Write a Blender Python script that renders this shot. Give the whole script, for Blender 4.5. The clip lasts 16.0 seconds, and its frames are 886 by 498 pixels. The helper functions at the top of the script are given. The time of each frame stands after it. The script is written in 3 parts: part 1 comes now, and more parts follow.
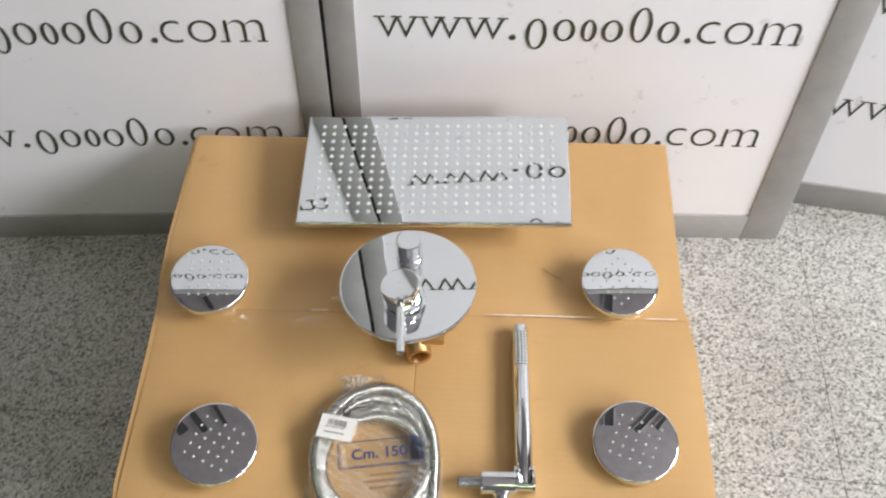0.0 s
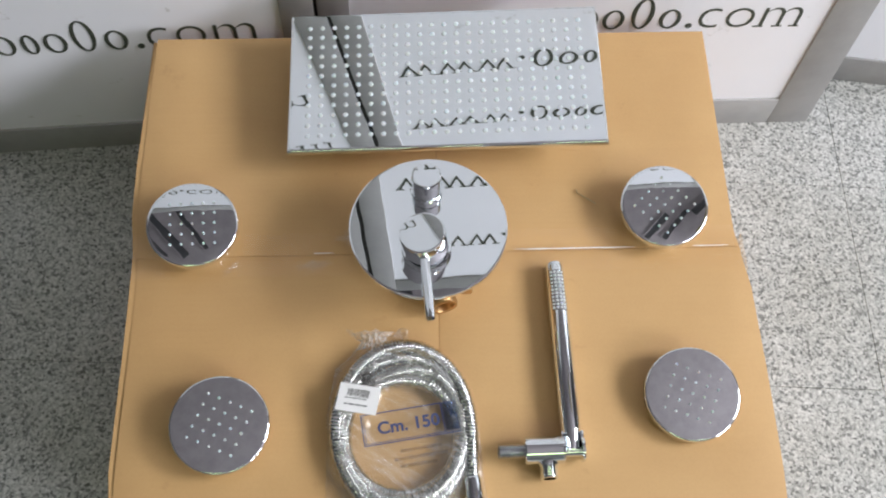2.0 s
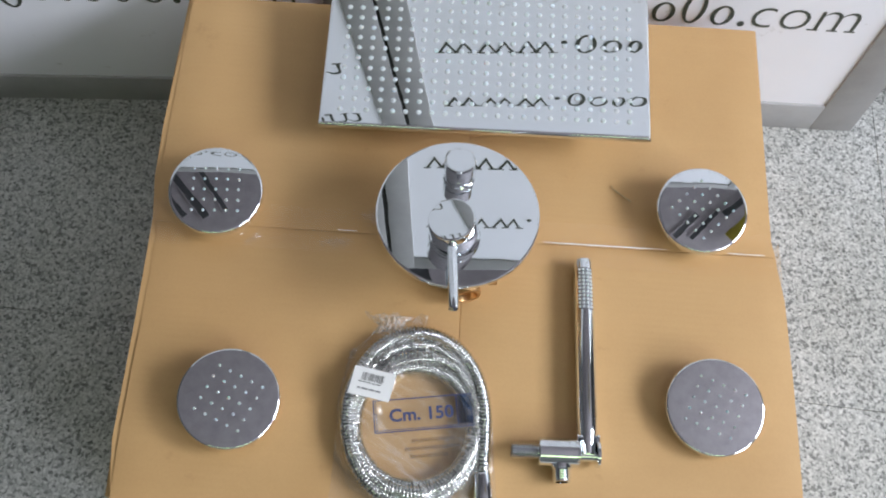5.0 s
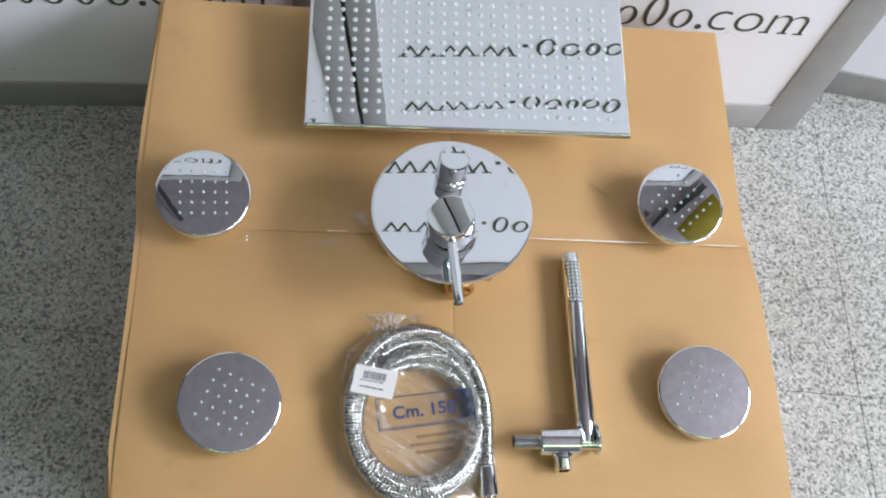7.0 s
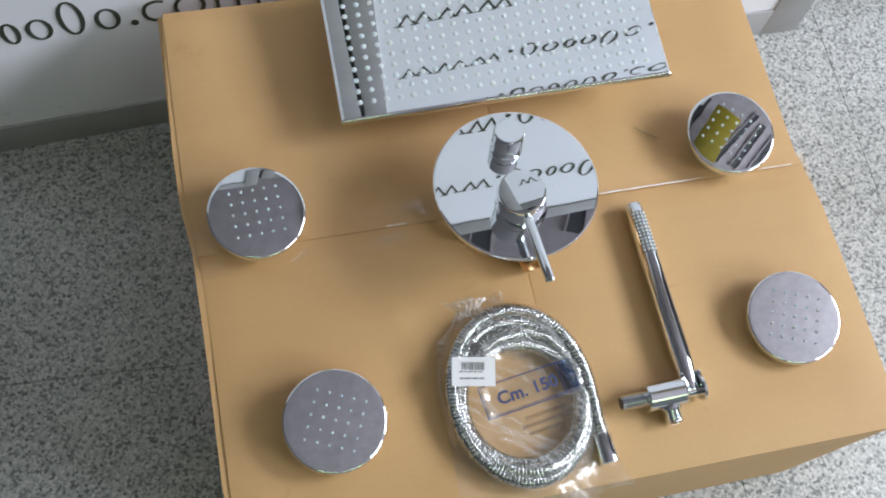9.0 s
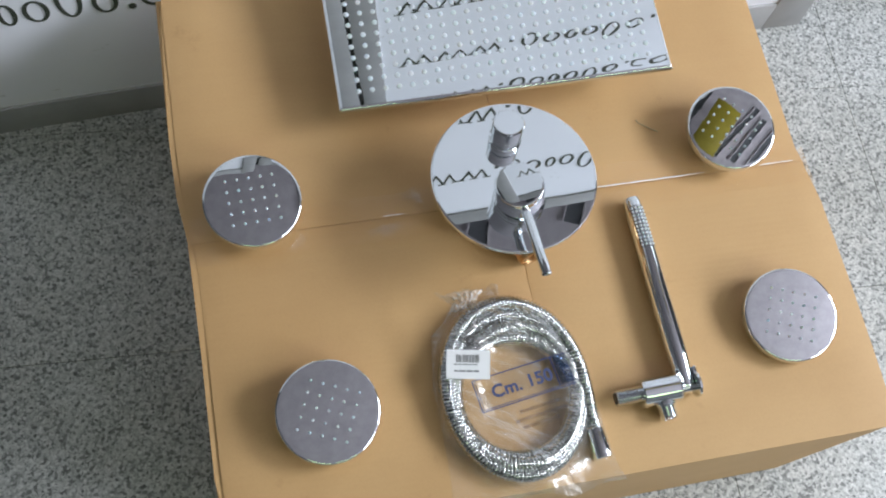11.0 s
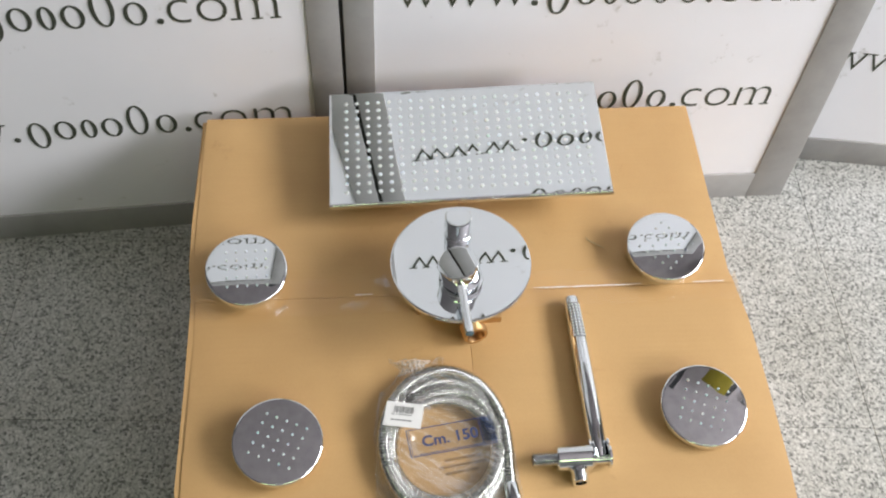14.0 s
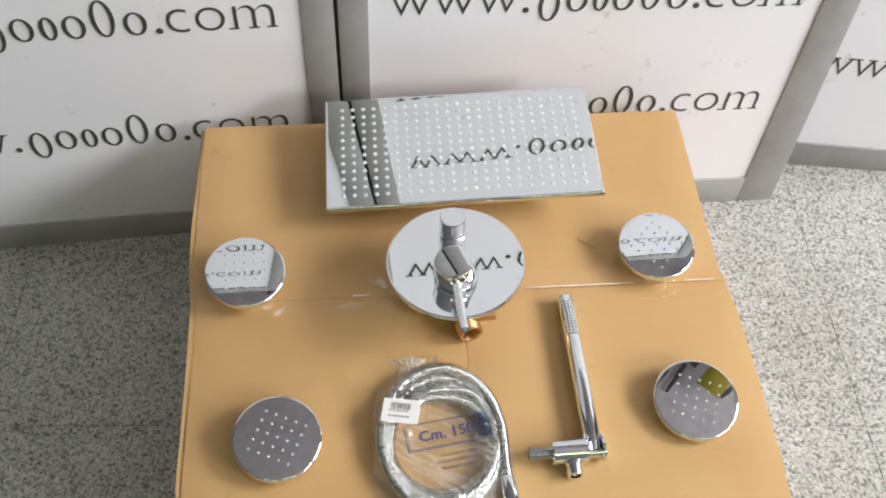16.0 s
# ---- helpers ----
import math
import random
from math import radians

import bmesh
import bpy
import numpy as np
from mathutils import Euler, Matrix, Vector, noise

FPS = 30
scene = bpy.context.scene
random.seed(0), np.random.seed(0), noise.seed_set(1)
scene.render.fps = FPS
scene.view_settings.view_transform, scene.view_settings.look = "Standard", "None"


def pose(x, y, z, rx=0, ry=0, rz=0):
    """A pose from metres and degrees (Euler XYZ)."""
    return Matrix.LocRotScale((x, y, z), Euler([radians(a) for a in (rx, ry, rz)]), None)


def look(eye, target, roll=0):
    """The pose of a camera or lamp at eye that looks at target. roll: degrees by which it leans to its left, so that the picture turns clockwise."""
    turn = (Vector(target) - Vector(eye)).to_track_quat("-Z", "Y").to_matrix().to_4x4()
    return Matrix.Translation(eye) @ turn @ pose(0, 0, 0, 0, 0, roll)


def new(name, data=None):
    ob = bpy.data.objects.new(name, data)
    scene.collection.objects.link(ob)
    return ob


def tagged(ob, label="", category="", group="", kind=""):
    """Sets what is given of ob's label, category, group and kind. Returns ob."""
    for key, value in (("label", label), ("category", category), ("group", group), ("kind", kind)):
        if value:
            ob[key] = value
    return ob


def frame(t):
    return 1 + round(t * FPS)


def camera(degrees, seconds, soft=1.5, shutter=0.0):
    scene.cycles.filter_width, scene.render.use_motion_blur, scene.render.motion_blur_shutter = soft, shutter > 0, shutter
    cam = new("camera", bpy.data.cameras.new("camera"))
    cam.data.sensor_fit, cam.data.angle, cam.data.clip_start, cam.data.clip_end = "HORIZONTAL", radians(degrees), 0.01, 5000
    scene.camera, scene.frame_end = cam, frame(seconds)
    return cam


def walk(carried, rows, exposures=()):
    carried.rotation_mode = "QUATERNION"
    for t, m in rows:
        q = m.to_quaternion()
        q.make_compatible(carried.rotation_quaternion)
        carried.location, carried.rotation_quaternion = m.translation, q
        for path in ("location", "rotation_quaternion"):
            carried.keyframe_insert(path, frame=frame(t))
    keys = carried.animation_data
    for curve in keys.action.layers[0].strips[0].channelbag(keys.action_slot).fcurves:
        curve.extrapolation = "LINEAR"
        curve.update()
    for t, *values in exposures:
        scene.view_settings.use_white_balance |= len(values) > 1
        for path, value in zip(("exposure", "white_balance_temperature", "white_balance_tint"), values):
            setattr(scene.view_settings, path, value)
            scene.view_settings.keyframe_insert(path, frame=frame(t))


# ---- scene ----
cam = camera(51.8, 16.0, soft=2.0, shutter=0.4)
PATH = [
    (0, (-0.029, 0.05, 1.156), (-0.055, 1.259, -0.437), 1.5),
    (0.5, (-0.018, 0.071, 1.141), (-0.118, 1.204, -0.504), 0.0),
    (1, (-0.057, 0.123, 1.125), (-0.11, 1.179, -0.573), 1.0),
    (1.5, (-0.109, 0.174, 1.112), (-0.059, 1.158, -0.629), 3.6),
    (2, (-0.1, 0.216, 1.095), (-0.018, 1.115, -0.689), 4.5),
    (2.5, (-0.032, 0.265, 1.086), (-0.078, 1.099, -0.731), -0.4),
    (3, (-0.003, 0.293, 1.075), (-0.141, 1.049, -0.771), -7.1),
    (3.5, (-0.015, 0.295, 1.072), (-0.134, 1.048, -0.776), -5.5),
    (4, (-0.037, 0.284, 1.079), (-0.093, 1.049, -0.768), -0.6),
    (4.5, (-0.076, 0.264, 1.084), (-0.08, 1.07, -0.746), 3.9),
    (4.7, (-0.091, 0.253, 1.08), (-0.072, 1.077, -0.742), 5.5),
    (6.8, (-0.187, 0.215, 1.07), (0.043, 1.096, -0.71), 17.0),
    (7, (-0.189, 0.221, 1.071), (0.057, 1.095, -0.711), 17.2),
    (7.5, (-0.161, 0.231, 1.07), (-0.008, 1.121, -0.714), 12.1),
    (8, (-0.174, 0.245, 1.057), (0.003, 1.098, -0.743), 11.1),
    (8.5, (-0.257, 0.26, 1.052), (0.008, 1.049, -0.767), 10.5),
    (8.7, (-0.282, 0.27, 1.057), (0.034, 1.035, -0.764), 12.6),
    (11, (-0.28, 0.278, 1.054), (0.041, 1.002, -0.782), 15.0),
    (11.5, (-0.277, 0.27, 1.063), (0.062, 1.021, -0.759), 15.2),
    (12, (-0.291, 0.248, 1.076), (0.063, 1.071, -0.712), 14.8),
    (12.5, (-0.291, 0.212, 1.089), (0.097, 1.107, -0.657), 14.4),
    (13, (-0.226, 0.145, 1.106), (0.056, 1.115, -0.62), 10.1),
    (13.5, (-0.181, 0.096, 1.119), (0.004, 1.171, -0.558), 6.1),
    (14, (-0.165, 0.071, 1.129), (-0.025, 1.234, -0.493), 4.5),
    (14.5, (-0.161, 0.047, 1.134), (-0.039, 1.263, -0.449), 3.3),
    (15, (-0.162, 0.04, 1.132), (-0.038, 1.251, -0.455), 3.3),
    (15.5, (-0.165, 0.041, 1.133), (-0.036, 1.248, -0.456), 3.6),
    (16, (-0.164, 0.042, 1.132), (-0.018, 1.239, -0.463), 4.0),
]
walk(cam, [(t, look(eye, target, roll)) for t, eye, target, roll in PATH],
     exposures=[(0, -0.05, 6500, 9), (1.0, -0.10, 6360, 9), (2.5, -0.20, 5990, 9), (3.5, -0.28, 5840, 8), (7.0, -0.16, 5910, 8), (7.5, -0.15, 5950, 8), (8.5, -0.21, 5800, 7), (11.0, -0.23, 5740, 6), (12.0, -0.18, 5850, 7), (13.0, -0.11, 6110, 8), (14.5, -0.04, 6440, 8), (16.0, -0.02, 6450, 8)])

# ---- world and lights ----
world = bpy.data.worlds.new("world")
scene.world = world
world.use_nodes = True
wn = world.node_tree.nodes
sky = wn.new("ShaderNodeTexSky")
sky.sky_type, sky.sun_disc = "NISHITA", False
sky.sun_elevation, sky.sun_rotation = radians(35), radians(90)
wn["Background"].inputs["Strength"].default_value = 0.1
world.node_tree.links.new(sky.outputs[0], wn["Background"].inputs["Color"])


def area_lamp(name, eye, target, sx, sy, watts, colour):
    data = bpy.data.lights.new(name, "AREA")
    data.shape, data.size, data.size_y, data.energy, data.color = "RECTANGLE", sx, sy, watts, colour
    ob = new(name, data)
    ob.matrix_world = look(eye, target)
    return ob


# daylight through the two east windows, and the ceiling tubes behind the viewer
area_lamp("window_daylight", (2.57, 0.28, 2.04), (0.0, 0.28, 0.75), 1.28, 0.98, 97, (1.0, 0.965, 0.95))
area_lamp("shopfront_daylight", (2.57, -1.50, 1.95), (0.0, 0.0, 0.9), 1.30, 0.80, 68, (1.0, 0.97, 0.96))
area_lamp("ceiling_tube_light", (-0.6, -1.95, 2.64), (-0.6, -1.95, 0), 1.2, 0.5, 8.0, (0.80, 1.0, 0.45))
area_lamp("ceiling_tube_light", (0.9, -1.95, 2.64), (0.9, -1.95, 0), 1.2, 0.5, 8.0, (0.80, 1.0, 0.45))

# ---- materials ----


def material(name, colour=(0.5, 0.5, 0.5), rough=0.5, metal=0.0, **more):
    m = bpy.data.materials.new(name)
    m.use_nodes = True
    b = m.node_tree.nodes["Principled BSDF"]
    b.inputs["Base Color"].default_value = (*colour, 1)
    b.inputs["Roughness"].default_value = rough
    b.inputs["Metallic"].default_value = metal
    for key, value in more.items():
        b.inputs[key.replace("_", " ")].default_value = value
    return m


def add(m, kind, **values):
    n = m.node_tree.nodes.new("ShaderNode" + kind)
    for key, value in values.items():
        n.inputs[key.replace("_", " ")].default_value = value
    return n


def wire(m, a, b):
    m.node_tree.links.new(a, b)


def bsdf(m):
    return m.node_tree.nodes["Principled BSDF"]


def ramp(m, fac, stops):
    r = add(m, "ValToRGB")
    el = r.color_ramp.elements
    while len(el) < len(stops):
        el.new(0.5)
    for e, (p, c) in zip(el, stops):
        e.position, e.color = p, (*c, 1)
    wire(m, fac, r.inputs[0])
    return r.outputs[0]


def mix(m, fac, a, b, mode="MIX"):
    n = m.node_tree.nodes.new("ShaderNodeMix")
    n.data_type, n.blend_type = "RGBA", mode
    for socket, v in ((n.inputs[0], fac), (n.inputs[6], a), (n.inputs[7], b)):
        if isinstance(v, bpy.types.NodeSocket):
            wire(m, v, socket)
        else:
            socket.default_value = v if isinstance(v, (int, float)) else (*v, 1)
    return n.outputs[2]


def place(m):
    return add(m, "NewGeometry").outputs["Position"]


def noise_tex(m, at, scale, detail=3.0, rough=0.55):
    n = add(m, "TexNoise", Scale=scale, Detail=detail, Roughness=rough)
    wire(m, at, n.inputs["Vector"])
    return n.outputs["Fac"]


def bump(m, height, strength, distance=0.001):
    n = add(m, "Bump", Strength=strength, Distance=distance)
    wire(m, height, n.inputs["Height"])
    wire(m, n.outputs[0], bsdf(m).inputs["Normal"])


def granite():
    m = material("granite_tile", rough=0.38)
    at = place(m)
    grains = add(m, "TexVoronoi", Scale=290.0, Randomness=1.0)
    wire(m, at, grains.inputs["Vector"])
    sep = add(m, "SeparateColor")
    wire(m, grains.outputs["Color"], sep.inputs[0])
    tone = ramp(m, sep.outputs[0], [(0.0, (0.18, 0.185, 0.18)), (0.13, (0.28, 0.285, 0.278)), (0.27, (0.44, 0.445, 0.435)), (0.62, (0.56, 0.565, 0.555)), (1.0, (0.68, 0.68, 0.67))])
    fine = ramp(m, noise_tex(m, at, 420, 2), [(0.34, (0.74, 0.74, 0.73)), (0.46, (0.95, 0.95, 0.95)), (0.62, (1.0, 1.0, 1.0))])
    cloud = ramp(m, noise_tex(m, at, 230, 5, 0.68), [(0.36, (0.44, 0.45, 0.44)), (0.46, (0.92, 0.92, 0.92)), (0.58, (1.08, 1.08, 1.08))])
    stain = ramp(m, noise_tex(m, at, 5, 4), [(0.3, (0.84, 0.83, 0.80)), (0.6, (1.0, 1.0, 1.0))])
    c = mix(m, 1.0, tone, fine, "MULTIPLY")
    c = mix(m, 1.0, c, cloud, "MULTIPLY")
    c = mix(m, 1.0, c, stain, "MULTIPLY")
    wire(m, c, bsdf(m).inputs["Base Color"])
    r = add(m, "MapRange", To_Min=0.28, To_Max=0.5)
    wire(m, noise_tex(m, at, 40), r.inputs[0])
    wire(m, r.outputs[0], bsdf(m).inputs["Roughness"])
    return m


def cardboard(name, colour):
    m = material(name, rough=0.62)
    at = place(m)
    blot = ramp(m, noise_tex(m, at, 6, 4), [(0.3, (0.90, 0.87, 0.83)), (0.65, (1.0, 1.0, 1.0))])
    stretch = add(m, "Mapping")
    stretch.inputs["Scale"].default_value = (9.0, 110.0, 60.0)
    wire(m, at, stretch.inputs["Vector"])
    streak = ramp(m, noise_tex(m, stretch.outputs[0], 1.0, 4, 0.6), [(0.30, (0.985, 0.983, 0.98)), (0.60, (1.0, 1.0, 1.0))])
    scuff = ramp(m, noise_tex(m, at, 24, 6, 0.7), [(0.27, (0.90, 0.885, 0.86)), (0.36, (1.0, 1.0, 1.0)), (0.68, (1.0, 1.0, 1.0)), (0.76, (1.05, 1.06, 1.08))])
    fibre = ramp(m, noise_tex(m, at, 420, 2), [(0.3, (0.97, 0.965, 0.955)), (0.6, (1.0, 1.0, 1.0))])
    c = mix(m, 1.0, colour, blot, "MULTIPLY")
    c = mix(m, 1.0, c, fibre, "MULTIPLY")
    c = mix(m, 1.0, c, streak, "MULTIPLY")
    c = mix(m, 1.0, c, scuff, "MULTIPLY")
    wire(m, c, bsdf(m).inputs["Base Color"])
    wave = add(m, "TexWave", Scale=48.0, Distortion=0.6)
    wave.bands_direction = "Y"
    wire(m, at, wave.inputs["Vector"])
    bump(m, wave.outputs["Fac"], 0.05, 0.0006)
    return m


def white_board():
    m = material("white_board", rough=0.42)
    at = place(m)
    c = ramp(m, noise_tex(m, at, 3.5, 5), [(0.3, (0.81, 0.81, 0.88)), (0.65, (0.86, 0.86, 0.935))])
    smear = ramp(m, noise_tex(m, at, 26, 4, 0.7), [(0.27, (0.72, 0.71, 0.69)), (0.35, (1.0, 1.0, 1.0))])
    wire(m, mix(m, 1.0, c, smear, "MULTIPLY"), bsdf(m).inputs["Base Color"])
    return m


def painted(name, colour, rough):
    m = material(name, rough=rough)
    at = place(m)
    dirt = ramp(m, noise_tex(m, at, 14, 5, 0.65), [(0.3, tuple(0.82 * v for v in colour)), (0.62, colour)])
    wire(m, dirt, bsdf(m).inputs["Base Color"])
    bump(m, noise_tex(m, at, 500, 2), 0.05, 0.0004)
    return m


def chrome(name, ripple):
    """Polished chrome; ripple is the depth in metres of the faint waves pressed into the sheet."""
    m = material(name, (0.83, 0.866, 0.888), 0.045, 1.0)
    at = place(m)
    r = add(m, "MapRange", To_Min=0.004, To_Max=0.022)
    wire(m, noise_tex(m, at, 55, 4), r.inputs[0])
    wire(m, r.outputs[0], bsdf(m).inputs["Roughness"])
    wave = add(m, "Bump", Strength=1.0, Distance=ripple)
    wire(m, noise_tex(m, at, 82, 1.5), wave.inputs["Height"])
    broad = add(m, "Bump", Strength=0.014, Distance=0.003)
    wire(m, noise_tex(m, at, 30, 1), broad.inputs["Height"])
    wire(m, wave.outputs[0], broad.inputs["Normal"])
    wire(m, broad.outputs[0], bsdf(m).inputs["Normal"])
    return m


def film(name, tint, shine, rough):
    m = bpy.data.materials.new(name)
    m.use_nodes = True
    m.node_tree.nodes.remove(bsdf(m))
    out = m.node_tree.nodes["Material Output"]
    clear = add(m, "BsdfTransparent", Color=(*tint, 1))
    gloss = add(m, "BsdfGlossy", Color=(1, 1, 1, 1), Roughness=rough)
    fres = add(m, "Fresnel", IOR=1.5)
    mul = add(m, "Math")
    mul.operation = "MULTIPLY"
    mul.inputs[1].default_value = shine
    cap = add(m, "Math")
    cap.operation = "MINIMUM"
    cap.inputs[1].default_value = 0.24
    both = add(m, "MixShader")
    wire(m, fres.outputs[0], mul.inputs[0])
    wire(m, mul.outputs[0], cap.inputs[0])
    wire(m, cap.outputs[0], both.inputs[0])
    wire(m, clear.outputs[0], both.inputs[1])
    wire(m, gloss.outputs[0], both.inputs[2])
    wire(m, both.outputs[0], out.inputs[0])
    return m


GRANITE = granite()
CARD = cardboard("cardboard", (0.592, 0.376, 0.166))
CARD_EDGE = cardboard("cardboard_cut_edge", (0.47, 0.30, 0.135))
BOARD = white_board()
FRAME = painted("grey_painted_frame", (0.35, 0.345, 0.35), 0.4)
GAP = material("black_gap_fill", (0.012, 0.012, 0.013), 0.7)
INK = material("dark_print", (0.046, 0.053, 0.040), 0.5)
CHROME = chrome("chrome", 0.000001)
PRESSED = chrome("pressed_chrome", 0.000014)
SATIN = material("satin_thread_metal", (0.62, 0.64, 0.66), 0.22, 1.0)
BRASS = material("brass", (0.60, 0.40, 0.20), 0.38, 1.0)
STAPLE = material("dull_yellow_wire", (0.46, 0.36, 0.20), 0.4, 0.6)
SILICONE = material("white_silicone", (0.66, 0.68, 0.69), 0.4, 0.0, Subsurface_Weight=0.15)
CLEAR = material("translucent_silicone", (0.50, 0.51, 0.52), 0.14, 0.0, Subsurface_Weight=0.2)
RUBBER = material("black_plastic", (0.02, 0.02, 0.022), 0.4)
PAD = material("grey_silicone_face", (0.44, 0.44, 0.45), 0.24, 0.75)
PAPER = material("white_label_paper", (0.93, 0.93, 0.94), 0.55)
BLUE = material("blue_print", (0.06, 0.075, 0.18), 0.5)
FADED = material("faded_grey_print", (0.20, 0.20, 0.21), 0.6)
FAINT = film("faint_blue_print", (0.85, 0.84, 0.86), 0.3, 0.4)
BLUE_WASH = film("blue_print_wash", (0.60, 0.69, 0.88), 0.8, 0.3)
BAG = film("clear_bag_film", (0.95, 0.95, 0.93), 2.0, 0.27)
TAPE = film("clear_tape_film", (1.0, 0.995, 0.985), 0.6, 0.12)
SHRED = film("clear_shred_film", (0.98, 0.98, 0.97), 1.8, 0.2)
NECK = film("milky_bag_film", (1.0, 1.0, 1.0), 0.8, 0.36)


def milky(m, share):
    """Adds a share of white haze to a clear film."""
    haze = add(m, "BsdfDiffuse", Color=(0.8, 0.8, 0.78, 1))
    milk = add(m, "MixShader", Fac=share)
    wire(m, m.node_tree.nodes["Mix Shader"].outputs[0], milk.inputs[1])
    wire(m, haze.outputs[0], milk.inputs[2])
    wire(m, milk.outputs[0], m.node_tree.nodes["Material Output"].inputs[0])


milky(NECK, 0.22)
milky(BAG, 0.06)
HOSE = material("ribbed_hose_metal", rough=0.19, metal=1.0)
# colour flecks stand in for glints on the ribs and shade between them
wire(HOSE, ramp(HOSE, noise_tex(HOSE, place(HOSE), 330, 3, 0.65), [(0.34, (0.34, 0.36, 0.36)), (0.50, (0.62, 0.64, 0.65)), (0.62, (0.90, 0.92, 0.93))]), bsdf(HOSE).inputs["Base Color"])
bump(HOSE, noise_tex(HOSE, place(HOSE), 420, 2), 0.15, 0.0006)
PLASTER = painted("grey_plaster", (0.135, 0.135, 0.14), 0.8)
CEIL = painted("ceiling_paint", (0.46, 0.415, 0.440), 0.85)
DARK = painted("dark_stripe_paint", (0.10, 0.10, 0.11), 0.5)
YELLOW = painted("yellow_sign_paint", (0.30, 0.235, 0.015), 0.5)
GROUT = painted("tile_grout", (0.42, 0.41, 0.385), 0.8)

# ---- builders ----


def thing(name, m, label, category, group="", kind=""):
    ob = new(name)
    ob.empty_display_size = 0.02
    ob.matrix_basis = m
    return tagged(ob, label, category, group, kind)


def mesh_of(name, bm, mat, sharp=35):
    bmesh.ops.recalc_face_normals(bm, faces=bm.faces)
    me = bpy.data.meshes.new(name)
    bm.to_mesh(me)
    bm.free()
    me.materials.append(mat)
    me.polygons.foreach_set("use_smooth", [True] * len(me.polygons))
    me.set_sharp_from_angle(angle=radians(sharp))
    return me


def part(name, bm, mat, parent, label="", sharp=35):
    ob = new(name, mesh_of(name, bm, mat, sharp))
    ob.parent = parent
    return tagged(ob, label)


def piece(name, me, parent, m):
    ob = new(name, me)
    ob.parent = parent
    ob.matrix_basis = m
    return ob


def box(x0, x1, y0, y1, z0, z1, bevel=0.0, seg=2, bm=None):
    b = bm or bmesh.new()
    made = bmesh.ops.create_cube(b, size=1.0, matrix=Matrix.LocRotScale(((x0 + x1) / 2, (y0 + y1) / 2, (z0 + z1) / 2), None, (x1 - x0, y1 - y0, z1 - z0)))
    if bevel:
        edges = list({e for v in made["verts"] for e in v.link_edges})
        bmesh.ops.bevel(b, geom=edges, offset=bevel, segments=seg, profile=0.5, affect="EDGES")
    return b


def lathe(profile, segs=48, m=None, bm=None):
    """Surface of revolution round z; profile of (radius, height) from bottom to top, closed at both ends."""
    b = bm or bmesh.new()
    m = m or Matrix()
    rings = []
    for r, z in profile:
        if r < 1e-6:
            rings.append([b.verts.new(m @ Vector((0, 0, z)))])
        else:
            rings.append([b.verts.new(m @ Vector((r * math.cos(2 * math.pi * i / segs), r * math.sin(2 * math.pi * i / segs), z))) for i in range(segs)])
    for a, c in zip(rings, rings[1:]):
        for i in range(segs):
            j = (i + 1) % segs
            q = [a[i % len(a)], a[j % len(a)], c[j % len(c)], c[i % len(c)]]
            q = [v for k, v in enumerate(q) if v not in q[:k]]
            if len(q) > 2:
                b.faces.new(q)
    return b


def sweep(points, radii, sides=12, bm=None):
    b = bm or bmesh.new()
    pts = [Vector(p) for p in points]
    rings, side = [], None
    for i, p in enumerate(pts):
        t = (pts[min(i + 1, len(pts) - 1)] - pts[max(i - 1, 0)]).normalized()
        if side is None:
            side = t.orthogonal().normalized()
        side = (side - t * side.dot(t)).normalized()
        up = t.cross(side)
        r = radii[i] if isinstance(radii, (list, tuple)) else radii
        rings.append([b.verts.new(p + r * (math.cos(2 * math.pi * k / sides) * side + math.sin(2 * math.pi * k / sides) * up)) for k in range(sides)])
    for a, c in zip(rings, rings[1:]):
        for k in range(sides):
            b.faces.new((a[k], a[(k + 1) % sides], c[(k + 1) % sides], c[k]))
    b.faces.new(rings[0][::-1])
    b.faces.new(rings[-1])
    return b


def slab(outline, z0, z1, bm=None):
    """A prism over a polygon."""
    b = bm or bmesh.new()
    low = [b.verts.new((x, y, z0)) for x, y in outline]
    top = [b.verts.new((x, y, z1)) for x, y in outline]
    n = len(outline)
    b.faces.new(low[::-1])
    b.faces.new(top)
    for i in range(n):
        b.faces.new((low[i], low[(i + 1) % n], top[(i + 1) % n], top[i]))
    return b


def text_mesh(name, words, mat, width, height, depth=0.0004, bold=0.0):
    """Words in the built-in font, scaled to a width and height, lying in the xy plane from the origin."""
    cu = bpy.data.curves.new(name, "FONT")
    cu.body, cu.extrude, cu.offset = words, depth, bold
    cu.resolution_u = 4
    ob = bpy.data.objects.new(name, cu)
    scene.collection.objects.link(ob)
    me = bpy.data.meshes.new_from_object(ob.evaluated_get(bpy.context.evaluated_depsgraph_get()))
    bpy.data.objects.remove(ob)
    co = np.array([v.co[:] for v in me.vertices])
    lo, hi = co.min(0), co.max(0)
    s = Matrix.Diagonal((width / (hi[0] - lo[0]), height / (hi[1] - lo[1]), depth / max(hi[2] - lo[2], 1e-6), 1))
    me.transform(s @ Matrix.Translation((-lo[0], -lo[1], -lo[2])))
    me.materials.clear()
    me.materials.append(mat)
    me.name = name
    return me


